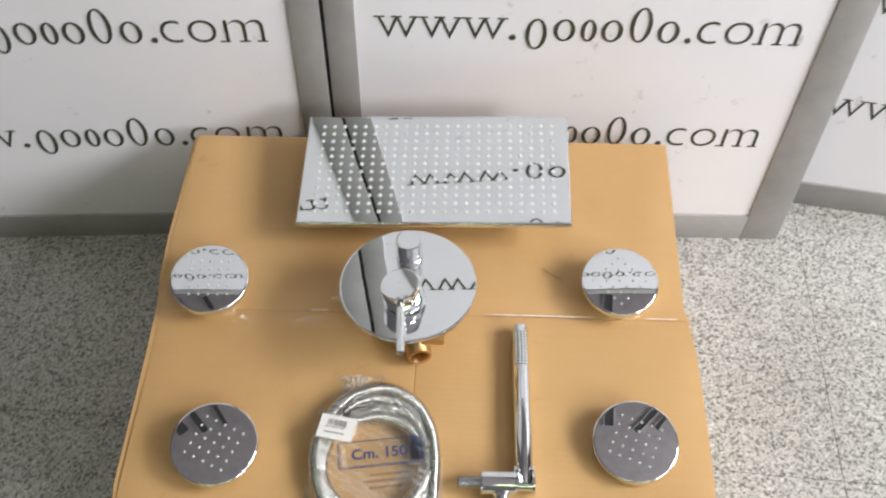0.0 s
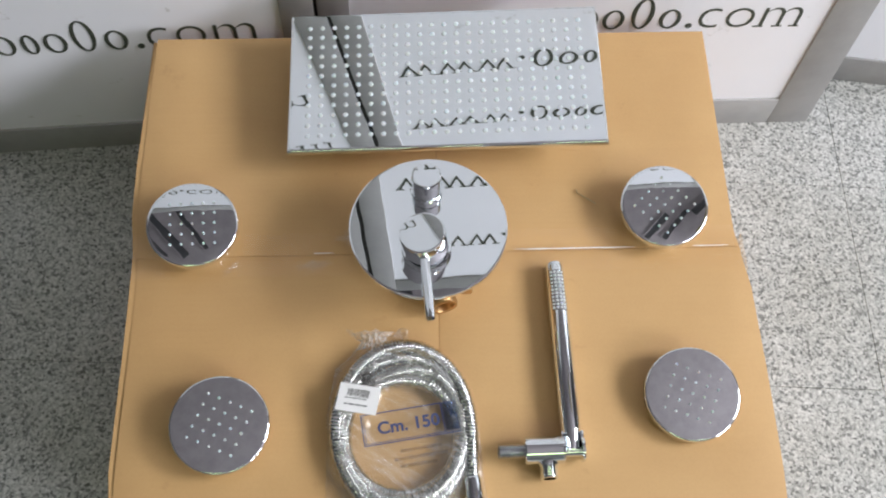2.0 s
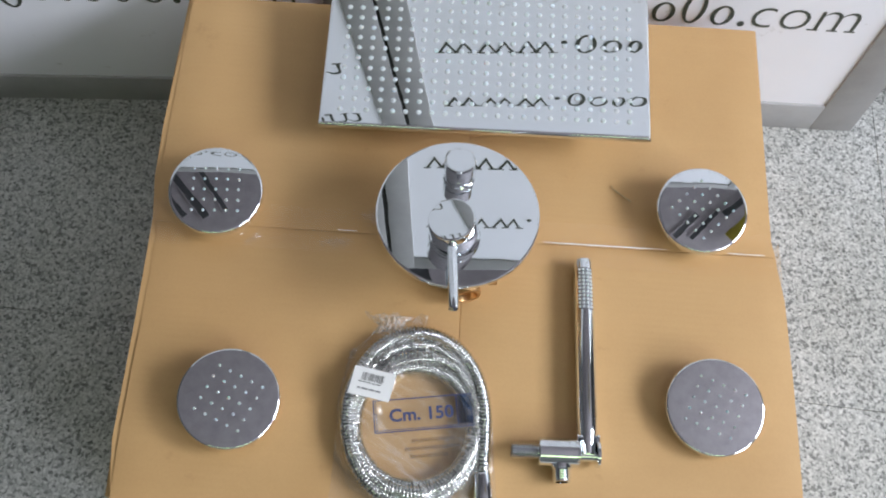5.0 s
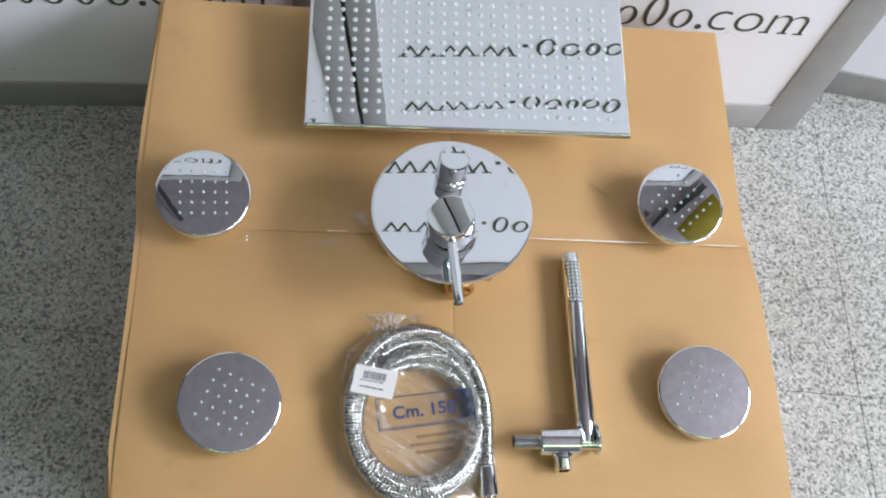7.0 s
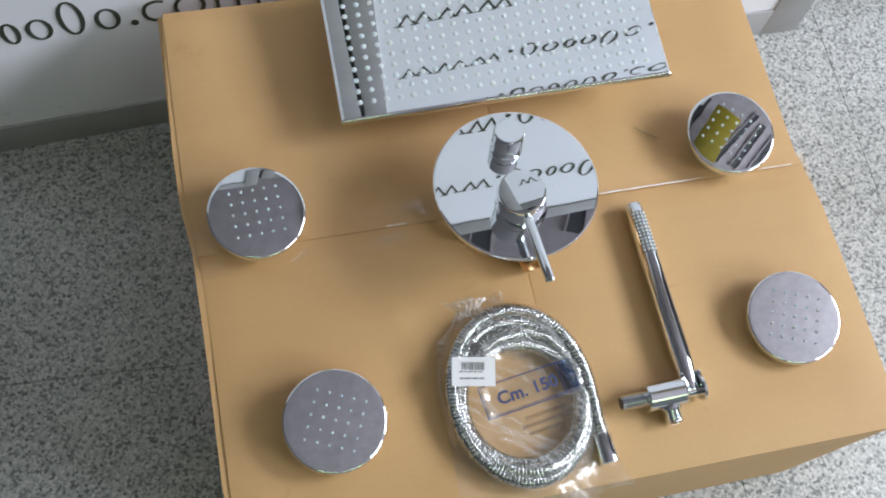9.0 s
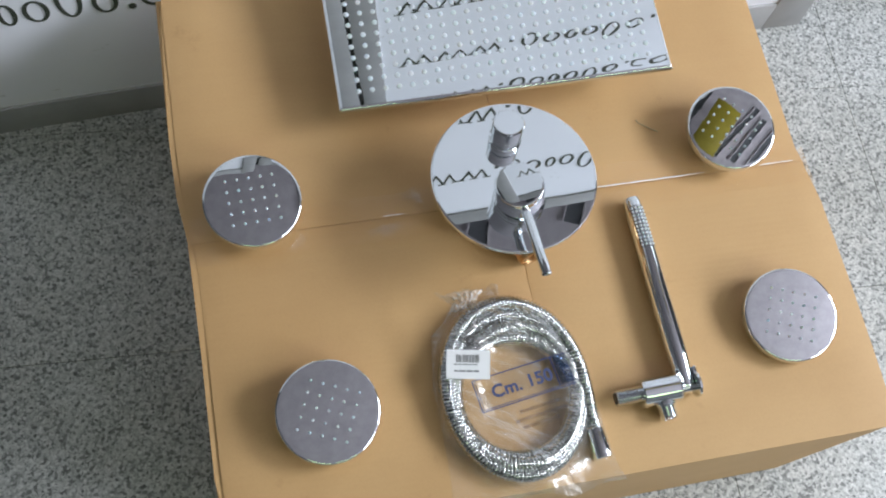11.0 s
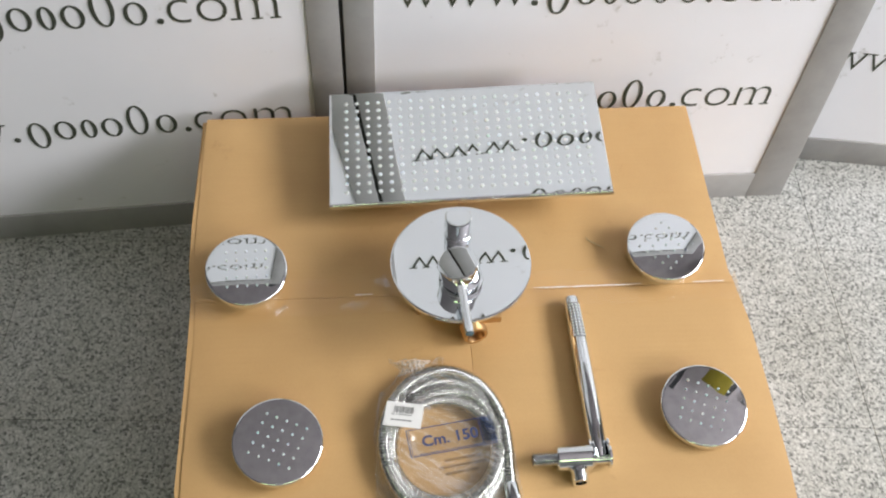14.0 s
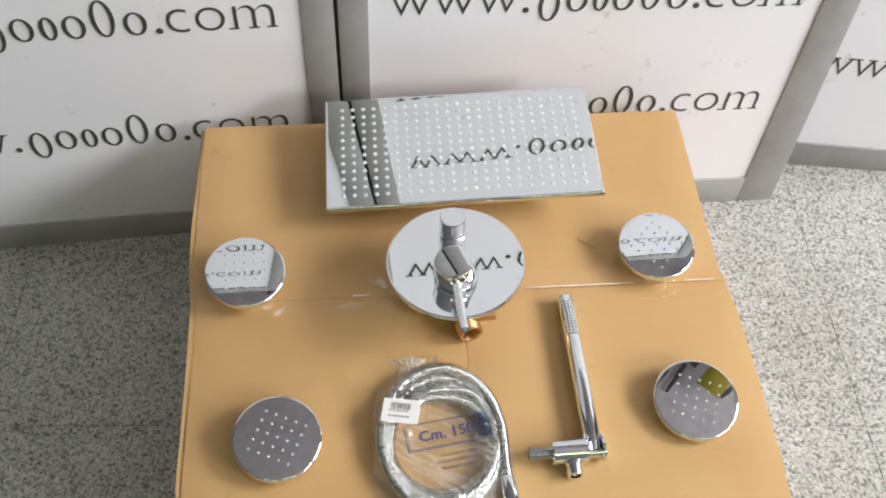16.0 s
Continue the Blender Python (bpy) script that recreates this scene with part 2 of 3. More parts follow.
# ---- the room ----
X0, X1, Y0, Y1, ZC = -2.6, 2.6, -2.6, 2.3, 2.7
floor = tagged(new("floor", mesh_of("floor", box(X0 - 0.1, X1 + 0.1, Y0 - 0.1, Y1 + 0.1, -0.15, -0.0025), GROUT)), "speckled grey granite tile floor with thin joints", "floor", kind="structure")
tagged(new("wall_north", mesh_of("wall_north", box(X0 - 0.1, X1 + 0.1, Y1, Y1 + 0.1, 0, ZC), PLASTER)), "plain grey plaster wall", "wall", kind="structure")
tagged(new("wall_south", mesh_of("wall_south", box(X0 - 0.1, X1 + 0.1, Y0 - 0.1, Y0, 0, ZC), PLASTER)), "plain grey plaster wall", "wall", kind="structure")
tagged(new("wall_west", mesh_of("wall_west", box(X0 - 0.1, X0, Y0, Y1, 0, ZC), PLASTER)), "plain grey plaster wall", "wall", kind="structure")
east = box(X1, X1 + 0.1, Y0, -2.20, 0, ZC)
box(X1, X1 + 0.1, -0.80, -0.42, 0, ZC, bm=east)
box(X1, X1 + 0.1, 0.98, Y1, 0, ZC, bm=east)
for y0, y1, z0, z1 in ((-0.42, 0.98, 1.50, 2.58), (-2.20, -0.80, 1.51, 2.39)):
    box(X1, X1 + 0.1, y0, y1, 0, z0, bm=east)
    box(X1, X1 + 0.1, y0, y1, z1, ZC, bm=east)
tagged(new("wall_east", mesh_of("wall_east", east, PLASTER)), "plain grey plaster wall with two window openings", "wall", kind="structure")
tagged(new("ceiling", mesh_of("ceiling", box(X0 - 0.1, X1 + 0.1, Y0 - 0.1, Y1 + 0.1, ZC, ZC + 0.1), CEIL)), "plain light grey ceiling", "ceiling", kind="structure")

# dark bars added on the ceiling above the display boards, for stripes reflected in the chrome: centre, length, width,
# heading
for x, y, long, wide, head in ((-0.835, 1.17, 0.34, 0.065, 46), (-0.715, 1.225, 0.43, 0.045, 43), (-0.56, 1.27, 0.38, 0.032, 39), (-0.23, 1.66, 0.40, 0.07, 20),
                               (0.27, 1.32, 0.42, 0.060, -5), (0.53, 1.18, 0.28, 0.040, -42), (0.67, 1.21, 0.28, 0.030, -42), (0.29, 1.74, 0.42, 0.07, -16), (0.935, 1.41, 0.34, 0.045, -48), (0.70, 1.80, 0.40, 0.06, -25),
                               (1.165, 1.20, 0.52, 0.034, -54), (1.235, 1.125, 0.44, 0.036, -50), (1.31, 1.05, 0.40, 0.034, -50)):
    stripe = thing("ceiling_stripe", pose(x, y, ZC, 0, 0, head), "dark bar added on the ceiling for the chrome to reflect", "ceiling vent", "slot vents in the ceiling")
    part("stripe_face", box(-wide / 2, wide / 2, -long / 2, long / 2, -0.004, 0.0, 0.001, 1), DARK, stripe)
    for s in (-1, 1):
        part("lip", box(s * (wide / 2 + 0.004) - 0.004, s * (wide / 2 + 0.004) + 0.004, -long / 2, long / 2, -0.008, 0.0, 0.001, 1), CEIL, stripe)
sign = thing("hanging_sign", pose(0.998, 1.229, 2.62, 0, 0, 45), "plain yellow board hanging under the ceiling", "sign")
part("board", box(-0.205, 0.205, -0.09, 0.09, 0.0, 0.012, 0.003), YELLOW, sign)
for x in (-0.12, 0.12):
    part("hanger", lathe([(0, 0.012), (0.003, 0.012), (0.003, 0.085), (0, 0.085)], 8, pose(x, 0, 0)), SATIN, sign)
for x in (-0.6, 0.9):
    lamp = thing("ceiling_lamp", pose(x, -1.95, 2.65), "recessed fluorescent ceiling lamp with white frame", "ceiling lamp", "ceiling lamps")
    for a, b, c, d in ((-0.64, 0.64, -0.29, -0.255), (-0.64, 0.64, 0.255, 0.29), (-0.64, -0.605, -0.255, 0.255), (0.605, 0.64, -0.255, 0.255)):
        part("frame", box(a, b, c, d, 0.0, 0.05, 0.003), BOARD, lamp)
for name, y, z, w, h, label in (("window_1", 0.28, 2.04, 0.70, 0.54, "small window in a white frame"), ("window_2", -1.50, 1.95, 0.70, 0.44, "wide shopfront window in a white frame")):
    win = thing(name, pose(X1, y, z), label, "window", kind="structure")
    for a, b, c, d in ((-w, w, -h, 0.03 - h), (-w, w, h - 0.03, h), (-w, 0.03 - w, 0.03 - h, h - 0.03), (w - 0.03, w, 0.03 - h, h - 0.03)):
        part("window_frame", box(0.03, 0.09, a, b, c, d, 0.004), BOARD, win)

# ---- display boards ----
ROW0, ROW_STEP, XH = 0.209, 0.1858, 0.034


def with_strokes(me, strokes):
    """Adds short end strokes to a word's letters."""
    bm = bmesh.new()
    bm.from_mesh(me)
    for x, y in strokes:
        box(x - 0.0066, x + 0.0066, y, y + 0.0021, 0, 0.0004, bm=bm)
    bm.to_mesh(me)
    bm.free()
    return me


WWW = with_strokes(text_mesh("lettering", "www", INK, 0.160, XH, bold=-0.020), [(k * 0.0545 + x, XH - 0.0021) for k in range(3) for x in (0.003, 0.0245, 0.048)])
COM = with_strokes(text_mesh("lettering", "com", INK, 0.129, XH + 0.001, bold=-0.018), [(x, 0.0) for x in (0.079, 0.1035, 0.1255)])


def oval(x0, x1, z0, z1, bm=None):
    """A plain upright oval ring, thicker at its flanks than at head and foot."""
    b = bm or bmesh.new()
    n, cx, cz, rx, rz = 28, (x0 + x1) / 2, (z0 + z1) / 2, (x1 - x0) / 2, (z1 - z0) / 2
    loops = []
    for sx, sz, y in ((rx, rz, 0.0002), (rx, rz, -0.0008), (rx - 0.0050, rz - 0.0021, -0.0008), (rx - 0.0050, rz - 0.0021, 0.0002)):
        loops.append([b.verts.new((cx + sx * math.cos(2 * math.pi * k / n), y, cz + sz * math.sin(2 * math.pi * k / n))) for k in range(n)])
    for p, q in zip(loops, loops[1:]):
        for k in range(n):
            b.faces.new((p[k], p[(k + 1) % n], q[(k + 1) % n], q[k]))
    return b


# plain ovals stand in for the trade name: left edge, right edge, foot, top
BRAND = [mesh_of("brand_shape", oval(*edges), INK) for edges in (
    (0.003, 0.030, -0.0140, XH), (0.038, 0.065, 0, XH), (0.072, 0.092, 0, XH), (0.098, 0.125, 0, XH), (0.133, 0.160, 0, 0.054), (0.169, 0.196, 0, XH))]
STOP = mesh_of("full_stop", lathe([(0.0042, -0.0002), (0.0042, 0.0008), (0, 0.0008)], 14, pose(0, 0, 0, 90)), INK)


def display_board(m, width, lean_right, text_x, rows, label, left_bar=0.038, right_bar=0.055, foot=0.056, top=1.145, drop=0.0, shift=0.0):
    """A board in a grey frame, standing on the floor; x runs along it from its outer left edge, y into it."""
    ob = thing("display_board", m, label, "display board", "display boards")
    part("panel", box(left_bar - 0.004, width - right_bar + 0.020, 0.004, 0.022, foot - 0.004, top - 0.036), BOARD, ob, "white printed panel with faint smudges")
    part("frame_bar", box(0, left_bar, 0, 0.03, 0, top, 0.0015), FRAME, ob)
    right = box(width - right_bar, width, 0.0002, 0.0302, 0, top, 0.0015)
    for v in right.verts:
        if v.co.x > width - 0.01:
            v.co.x -= lean_right * min(v.co.z, 0.6)
        else:
            v.co.x -= 0.4 * lean_right * min(v.co.z, 0.6)
    part("frame_bar", right, FRAME, ob)
    part("frame_bar", box(left_bar, width - right_bar, 0.0004, 0.0296, 0, foot, 0.0012), FRAME, ob)
    part("frame_bar", box(left_bar, width - right_bar, 0.0004, 0.0296, top - 0.04, top, 0.0012), FRAME, ob)
    # black strip put in for the shade in the gap beside the board
    gap_strip = box(-0.0022, -0.0003, 0.0040, 0.024, 0, top - 0.005)
    for v in gap_strip.verts:
        if v.co.x < -0.0015:
            v.co.x -= 0.0066 * v.co.z
    part("gap_strip", gap_strip, GAP, ob, "black strip standing in for the dark gap between boards")
    for k in range(rows):
        z = ROW0 - drop + ROW_STEP * k + (shift if k > 1 else 0.0)
        piece("lettering", WWW, ob, pose(text_x, 0.0037, z, 90))
        piece("lettering", COM, ob, pose(text_x + 0.403, 0.0037, z, 90))
        for x in (0.171, 0.393):
            piece("full_stop", STOP, ob, pose(text_x + x, 0.0037, z + 0.0042))
        for me in BRAND:
            piece("brand_shape", me, ob, pose(text_x + 0.184, 0.0037, z))
    return ob


B2 = math.degrees(math.atan(0.03))
B1 = math.degrees(math.atan(0.08))
B3 = -math.degrees(math.atan(0.14))
display_board(pose(-0.2035, 0.955, 0, 0, 0, B2), 0.693, 0.068, 0.065, 5, "white printed display board in a grey frame, standing on the floor", right_bar=0.060)
display_board(pose(-0.8945, 0.900, 0, 0, 0, B1), 0.690, 0.008, 0.084, 5, "white printed display board in a grey frame, shaded near its foot", right_bar=0.041, foot=0.051, drop=0.008, top=1.20, shift=0.065)
display_board(pose(0.452, 1.066, 0, 0, 0, B3), 0.690, 0.0, 0.062, 5, "white printed display board in a grey frame, turned slightly aside", foot=0.05, drop=0.010)

# ---- carton ----
TOP = 0.262


def carton():
    ob = thing("cardboard_box", pose(0, 0, 0), "large closed brown cardboard box lying on the floor", "box")
    outline = [(-0.367, 0.361), (-0.05, 0.358), (0.247, 0.362), (0.2495, 0.40), (0.2520, 0.50), (0.2520, 0.585), (0.2490, 0.612), (0.2440, 0.638), (0.2445, 0.664), (0.2475, 0.78), (0.2510, 0.924), (-0.06, 0.915), (-0.390, 0.907), (-0.3865, 0.74), (-0.3835, 0.676), (-0.3765, 0.630), (-0.3725, 0.52), (-0.370, 0.41)]
    bm = slab([(x * 0.996, 0.64 + (y - 0.64) * 0.996) for x, y in outline], 0.0, TOP - 0.0030)
    bmesh.ops.bevel(bm, geom=[e for e in bm.edges if abs(e.verts[0].co.z - e.verts[1].co.z) < 1e-4], offset=0.0045, segments=3, affect="EDGES")
    part("body", bm, CARD, ob)

    def edge_x(y, left):
        pts = sorted([(q, p) for p, q in outline if (p < -0.2) == left and (p < -0.2 or p > 0.2)])
        return float(np.interp(y, [a for a, _ in pts], [b for _, b in pts]))

    seam, crease = -0.067, 0.632

    def slant(x):
        """The cross crease runs a little askew."""
        return crease + 0.020 * (x + 0.067)

    def flap(y0, y1, side):
        """One top flap: a thin sheet with soft edges, a little uneven."""
        b = bmesh.new()
        nu, nv = 16, 18
        grid = []
        for i in range(nu + 1):
            row = []
            for j in range(nv + 1):
                y = y0 + (y1 - y0) * j / nv
                if side < 0:
                    xa, xb = edge_x(y, True) + 0.0075, seam - 0.0004
                else:
                    xa, xb = seam + 0.0004, edge_x(y, False)
                x = xa + (xb - xa) * i / nu
                outer = 0.0
                if j == (0 if y0 < 0.5 else nv) or (i == 0 and side < 0) or (i == nu and side > 0):
                    outer = 0.0022
                if (j == (nv if y0 < 0.5 else 0)) or (i == nu and side < 0) or (i == 0 and side > 0):
                    outer = 0.0012
                if y0 < 0.5:
                    back = 0.358 + 0.003 * (x + 0.1) / 0.3
                    yy = back + (slant(x) - 0.0005 - back) * j / nv
                else:
                    far = 0.915 + (x + 0.06) * 0.028
                    yy = slant(x) + 0.0005 + (far - slant(x) - 0.0005) * j / nv
                z = TOP - outer + 0.0012 * noise.noise((x * 7, y * 7, side * 3.1))
                row.append(b.verts.new((x, yy, z)))
            grid.append(row)
        for i in range(nu):
            for j in range(nv):
                b.faces.new((grid[i][j], grid[i + 1][j], grid[i + 1][j + 1], grid[i][j + 1]))
        ext = bmesh.ops.extrude_face_region(b, geom=list(b.faces))
        for v in [g for g in ext["geom"] if isinstance(g, bmesh.types.BMVert)]:
            v.co.z = TOP - 0.0034
        return b

    for y0, y1 in ((0.358, crease - 0.0008), (crease + 0.0008, 0.915)):
        for side in (-1, 1):
            part("flap", flap(y0, y1, side), CARD, ob, sharp=50)
    part("seam_strip", box(seam - 0.0003, seam + 0.0003, 0.362, 0.91, TOP - 0.0046, TOP - 0.0018), CARD_EDGE, ob, "darker cut edge in the seam")
    part("seam_strip", slab([(-0.371, slant(-0.371) - 0.0007), (0.241, slant(0.241) - 0.0007), (0.241, slant(0.241) + 0.0007), (-0.371, slant(-0.371) + 0.0007)], TOP - 0.0046, TOP - 0.0018), CARD_EDGE, ob, "darker cut edge in the seam")

    def tape_strip(x0, x1, width, rise, wob):
        b = bmesh.new()
        n, k = 60, 12
        rows = []
        for i in range(n + 1):
            x = x0 + (x1 - x0) * i / n
            row = []
            for j in range(k + 1):
                s = (j / k - 0.5) * width
                hump = rise * math.exp(-(s / 0.0016) ** 2)
                row.append(b.verts.new((x, slant(x) + s + 0.0005 * math.sin(x * 40), TOP + 0.0016 + hump + wob * noise.noise((x * 60, s * 90, 2.0)))))
            rows.append(row)
        for i in range(n):
            for j in range(k):
                b.faces.new((rows[i][j], rows[i + 1][j], rows[i + 1][j + 1], rows[i][j + 1]))
        return b

    part("tape", tape_strip(-0.374, 0.243, 0.048, 0.0009, 0.0003), TAPE, ob, "clear packing tape over the crease", sharp=80).visible_shadow = False
    # white strips painted in for highlights on the tape ridge: start, end, half width
    for x0, x1, half in ((0.010, 0.136, 0.00075), (0.196, 0.234, 0.0005), (-0.193, -0.173, 0.0006)):
        rim = bmesh.new()
        rows = []
        for i in range(31):
            x = x0 + (x1 - x0) * i / 30
            w = half * min(1, i / 4, (30 - i) / 6) * (0.7 + 0.5 * noise.noise((x * 90, 0.0, 3.0))) + 0.0001
            rows.append([rim.verts.new((x, slant(x) + 0.0006 + s * w, TOP + 0.0022 + 0.0006 * (1 - abs(s)) + 0.0002 * math.sin(i))) for s in (-1, 0, 1)])
        for a, c in zip(rows, rows[1:]):
            for k in range(2):
                rim.faces.new((a[k], c[k], c[k + 1], a[k + 1]))
        part("tape_glint", rim, PAPER, ob, "white strip standing in for the glint on the tape's ridge", sharp=80)
    end = box(0.2522, 0.2528, crease - 0.018, crease + 0.024, TOP - 0.05, TOP - 0.004)
    part("tape", end, TAPE, ob, "clear packing tape over the crease")
    return ob


carton()

# scraps of wrinkled tape and a bent staple on the lid
for x, y, n, seed in ((-0.200, 0.617, 4, 1), (-0.164, 0.647, 2, 2), (-0.275, 0.613, 1, 3)):
    rnd = random.Random(seed)
    scrap = thing("tape_scrap", pose(x, y, TOP + 0.0012), "wrinkled shred of clear tape on the cardboard", "tape", "tape shreds")
    for k in range(n):
        bm = bmesh.new()
        m = 6
        rows = []
        a = rnd.uniform(0, 3.1)
        for i in range(m + 1):
            u = (i / m - 0.5) * rnd.uniform(0.012, 0.02)
            rows.append([bm.verts.new((u * math.cos(a) + w * math.sin(a) + k * 0.006, u * math.sin(a) - w * math.cos(a), 0.0009 + 0.0008 * math.sin(i * 2.1 + w * 500 + k))) for w in (-0.003, 0, 0.003)])
        for i in range(m):
            for j in range(2):
                bm.faces.new((rows[i][j], rows[i + 1][j], rows[i + 1][j + 1], rows[i][j + 1]))
        part("shred", bm, SHRED, scrap, sharp=80).visible_shadow = False
staple = thing("staple", pose(0.090, 0.695, TOP + 0.001, 0, 0, -36), "bent dull yellow staple lying on the cardboard", "staple")
part("wire", sweep([(-0.013, 0.003, 0.0), (-0.011, 0.0012, 0.001), (-0.0105, 0, 0.0012), (0.0, 0, 0.0012), (0.0125, 0.0006, 0.001)], 0.0006, 6), STAPLE, staple)

# ---- rain shower plate ----


def rain_plate():
    m = pose(-0.0576, 0.8099, 0.3196, 5.4, -3.3, 0.23)
    ob = thing("overhead_shower", m, "rectangular mirror-chrome rain shower with white nozzles on the box", "shower head")
    w, d, bow = 0.3305, 0.1675, 40.0

    def lift(x, y):
        return -(y * y) / (2 * bow)

    bm = bmesh.new()
    nu, nv = 24, 24
    def steps(size, n):
        """Even steps with two close ones at each end, so that the sheet stays flat up to its edge."""
        half = size / 2 - 0.0030
        inner = [-half + 0.0016 + (2 * half - 0.0032) * k / (n - 4) for k in range(n - 3)]
        return [-half, -half + 0.0008] + inner + [half - 0.0008, half]

    xs, ys = steps(w, nu), steps(d, nv)
    top = [[bm.verts.new((x, y, lift(x, y))) for y in ys] for x in xs]
    for i in range(nu):
        for j in range(nv):
            bm.faces.new((top[i][j], top[i + 1][j], top[i + 1][j + 1], top[i][j + 1]))
    rim = [top[i][0] for i in range(nu + 1)] + [top[nu][j] for j in range(1, nv + 1)] + [top[i][nv] for i in range(nu - 1, -1, -1)] + [top[0][j] for j in range(nv - 1, 0, -1)]
    last = rim
    for grow, drop in ((0.0012, 0.0003), (0.0022, 0.0012), (0.0028, 0.0026), (0.0030, 0.0046), (0.0024, 0.0066), (0.0008, 0.0072)):
        nxt = []
        for v in rim:
            sx = grow if v.co.x > w / 2 - 0.0034 else -grow if v.co.x < -w / 2 + 0.0034 else 0
            sy = grow if v.co.y > d / 2 - 0.0034 else -grow if v.co.y < -d / 2 + 0.0034 else 0
            nxt.append(bm.verts.new((v.co.x + sx, v.co.y + sy, v.co.z - drop)))
        for i in range(len(rim)):
            j = (i + 1) % len(rim)
            bm.faces.new((last[i], last[j], nxt[j], nxt[i]))
        last = nxt
    bm.faces.new(last)
    part("plate", bm, PRESSED, ob, "polished chrome plate", sharp=40)
    part("inlet_boss", lathe([(0, -0.060), (0.014, -0.060), (0.015, -0.059), (0.015, -0.020), (0.034, -0.012), (0.036, -0.006), (0, -0.006)], 32, pose(0.02, 0.035, 0)), CHROME, ob, "round chrome inlet under the plate")
    part("back_housing", box(-0.157, 0.157, -0.076, 0.076, -0.020, -0.0073, 0.003), CHROME, ob)
    dot = mesh_of("nozzle", lathe([(0.0028, -0.0005), (0.0027, 0.0002), (0.0023, 0.0005), (0.0015, 0.0007), (0, 0.0008)], 12), SILICONE)
    for i in range(23):
        for j in range(12):
            x, y = (i - 11) * 0.0131, (j - 5.5) * 0.0119
            piece("nozzle", dot, ob, pose(x, y, lift(x, y)))
    return ob


rain_plate()

# ---- concealed mixer ----


def mixer():
    n = Vector((-0.03, 0.02, 1)).normalized()
    tilt = Vector((0, 0, 1)).rotation_difference(n).to_matrix().to_4x4()
    ob = thing("shower_mixer", Matrix.Translation((-0.0786, 0.6226, 0.3372)) @ tilt, "chrome shower mixer with round plate, lever and brass body", "shower mixer")
    R = 0.0752
    part("cover_plate", lathe([(0, -0.0050), (R - 0.0012, -0.0050), (R, -0.0042), (R, -0.0010), (R - 0.0004, -0.0003), (R - 0.0012, 0), (R - 0.0020, 0), (R - 0.004, 0), (R * 0.5, 0), (0, 0)], 128), CHROME, ob, "mirror-polished round cover plate", sharp=30)
    # diverter
    kx, ky = -0.0010, 0.0378
    knob = part("diverter_knob", lathe([(0, 0.002), (0.0134, 0.002), (0.0134, 0.0100), (0.0129, 0.0104), (0.0129, 0.0110), (0.0141, 0.0114), (0.0141, 0.0276), (0.0136, 0.0284), (0.0127, 0.0286), (0.0118, 0.0286), (0.005, 0.0286), (0, 0.0286)], 64, pose(kx, ky, 0)), CHROME, ob, "chrome diverter knob", sharp=30)
    part("collar", lathe([(0, 0), (0.0150, 0), (0.0150, 0.0015), (0.0142, 0.0022), (0, 0.0022)], 48, pose(kx, ky, 0.0001)), CHROME, ob)
    # handle
    hx, hy = -0.0018, -0.0258
    handle = part("handle", lathe([(0, 0.0090), (0.0204, 0.0090), (0.0212, 0.0097), (0.0212, 0.0316), (0.0208, 0.0325), (0.0199, 0.0330)] + [(r, 0.0330 + (0.0199 ** 2 - r * r) / 1.9) for r in (0.0194, 0.0188, 0.016, 0.012, 0.008, 0.004, 0)], 72, pose(hx, hy, 0)), CHROME, ob, "round chrome handle", sharp=30)
    part("collar", lathe([(0, 0), (0.0228, 0), (0.0232, 0.0005), (0.0232, 0.0046), (0.0226, 0.0054), (0.0190, 0.0058), (0.0190, 0.0089), (0, 0.0089)], 64, pose(hx, hy, 0.0001)), CHROME, ob, sharp=30)
    a, b = Vector((hx + 0.0002, hy - 0.017, 0.0235)), Vector((0.0035, -0.1078, 0.0258))
    steps = 10
    pts = [a.lerp(b, i / steps) for i in range(steps + 1)]
    rad = [0.0041 + 0.0006 * i / steps for i in range(steps)] + [0.0041]
    part("lever", sweep(pts, rad, 20), CHROME, handle, "slim chrome lever", sharp=50)
    part("lever_socket", sweep([a.lerp(b, -0.06), a.lerp(b, 0.02), a.lerp(b, 0.05)], [0.0062, 0.0062, 0.0050], 20), CHROME, handle)
    lean = Vector((0, 0, 1)).rotation_difference(Vector((-0.156, 0.02, 1)).normalized()).to_matrix().to_4x4()
    pivot = Matrix.Translation((hx, hy, 0.0085))
    handle.matrix_basis = pivot @ lean @ pivot.inverted()
    # brass body under the plate
    part("valve_body", lathe([(0, -0.074), (0.020, -0.074), (0.024, -0.070), (0.024, -0.05), (0.030, -0.046), (0.030, -0.02), (0.026, -0.012), (0.026, -0.005), (0, -0.005)], 40), BRASS, ob, "raw brass valve body")

    def port(yaw, length, label):
        m = pose(0, 0, -0.059) @ pose(0, 0, 0, 90, 0, yaw)
        prof = [(0, 0.0), (0.0125, 0.0), (0.0125, length - 0.016), (0.0140, length - 0.0155)]
        z = length - 0.015
        while z < length - 0.001:
            prof += [(0.0136, z), (0.0128, z + 0.0008)]
            z += 0.0016
        prof += [(0.0128, length), (0.0100, length), (0.0096, length - 0.001), (0.0094, length - 0.02), (0, length - 0.02)]
        part("port", lathe(prof, 32, m), BRASS, ob, label, sharp=25)

    port(14, 0.060, "threaded brass outlet")
    port(100, 0.052, "threaded brass outlet")
    port(194, 0.050, "threaded brass outlet")
    port(284, 0.052, "threaded brass outlet")
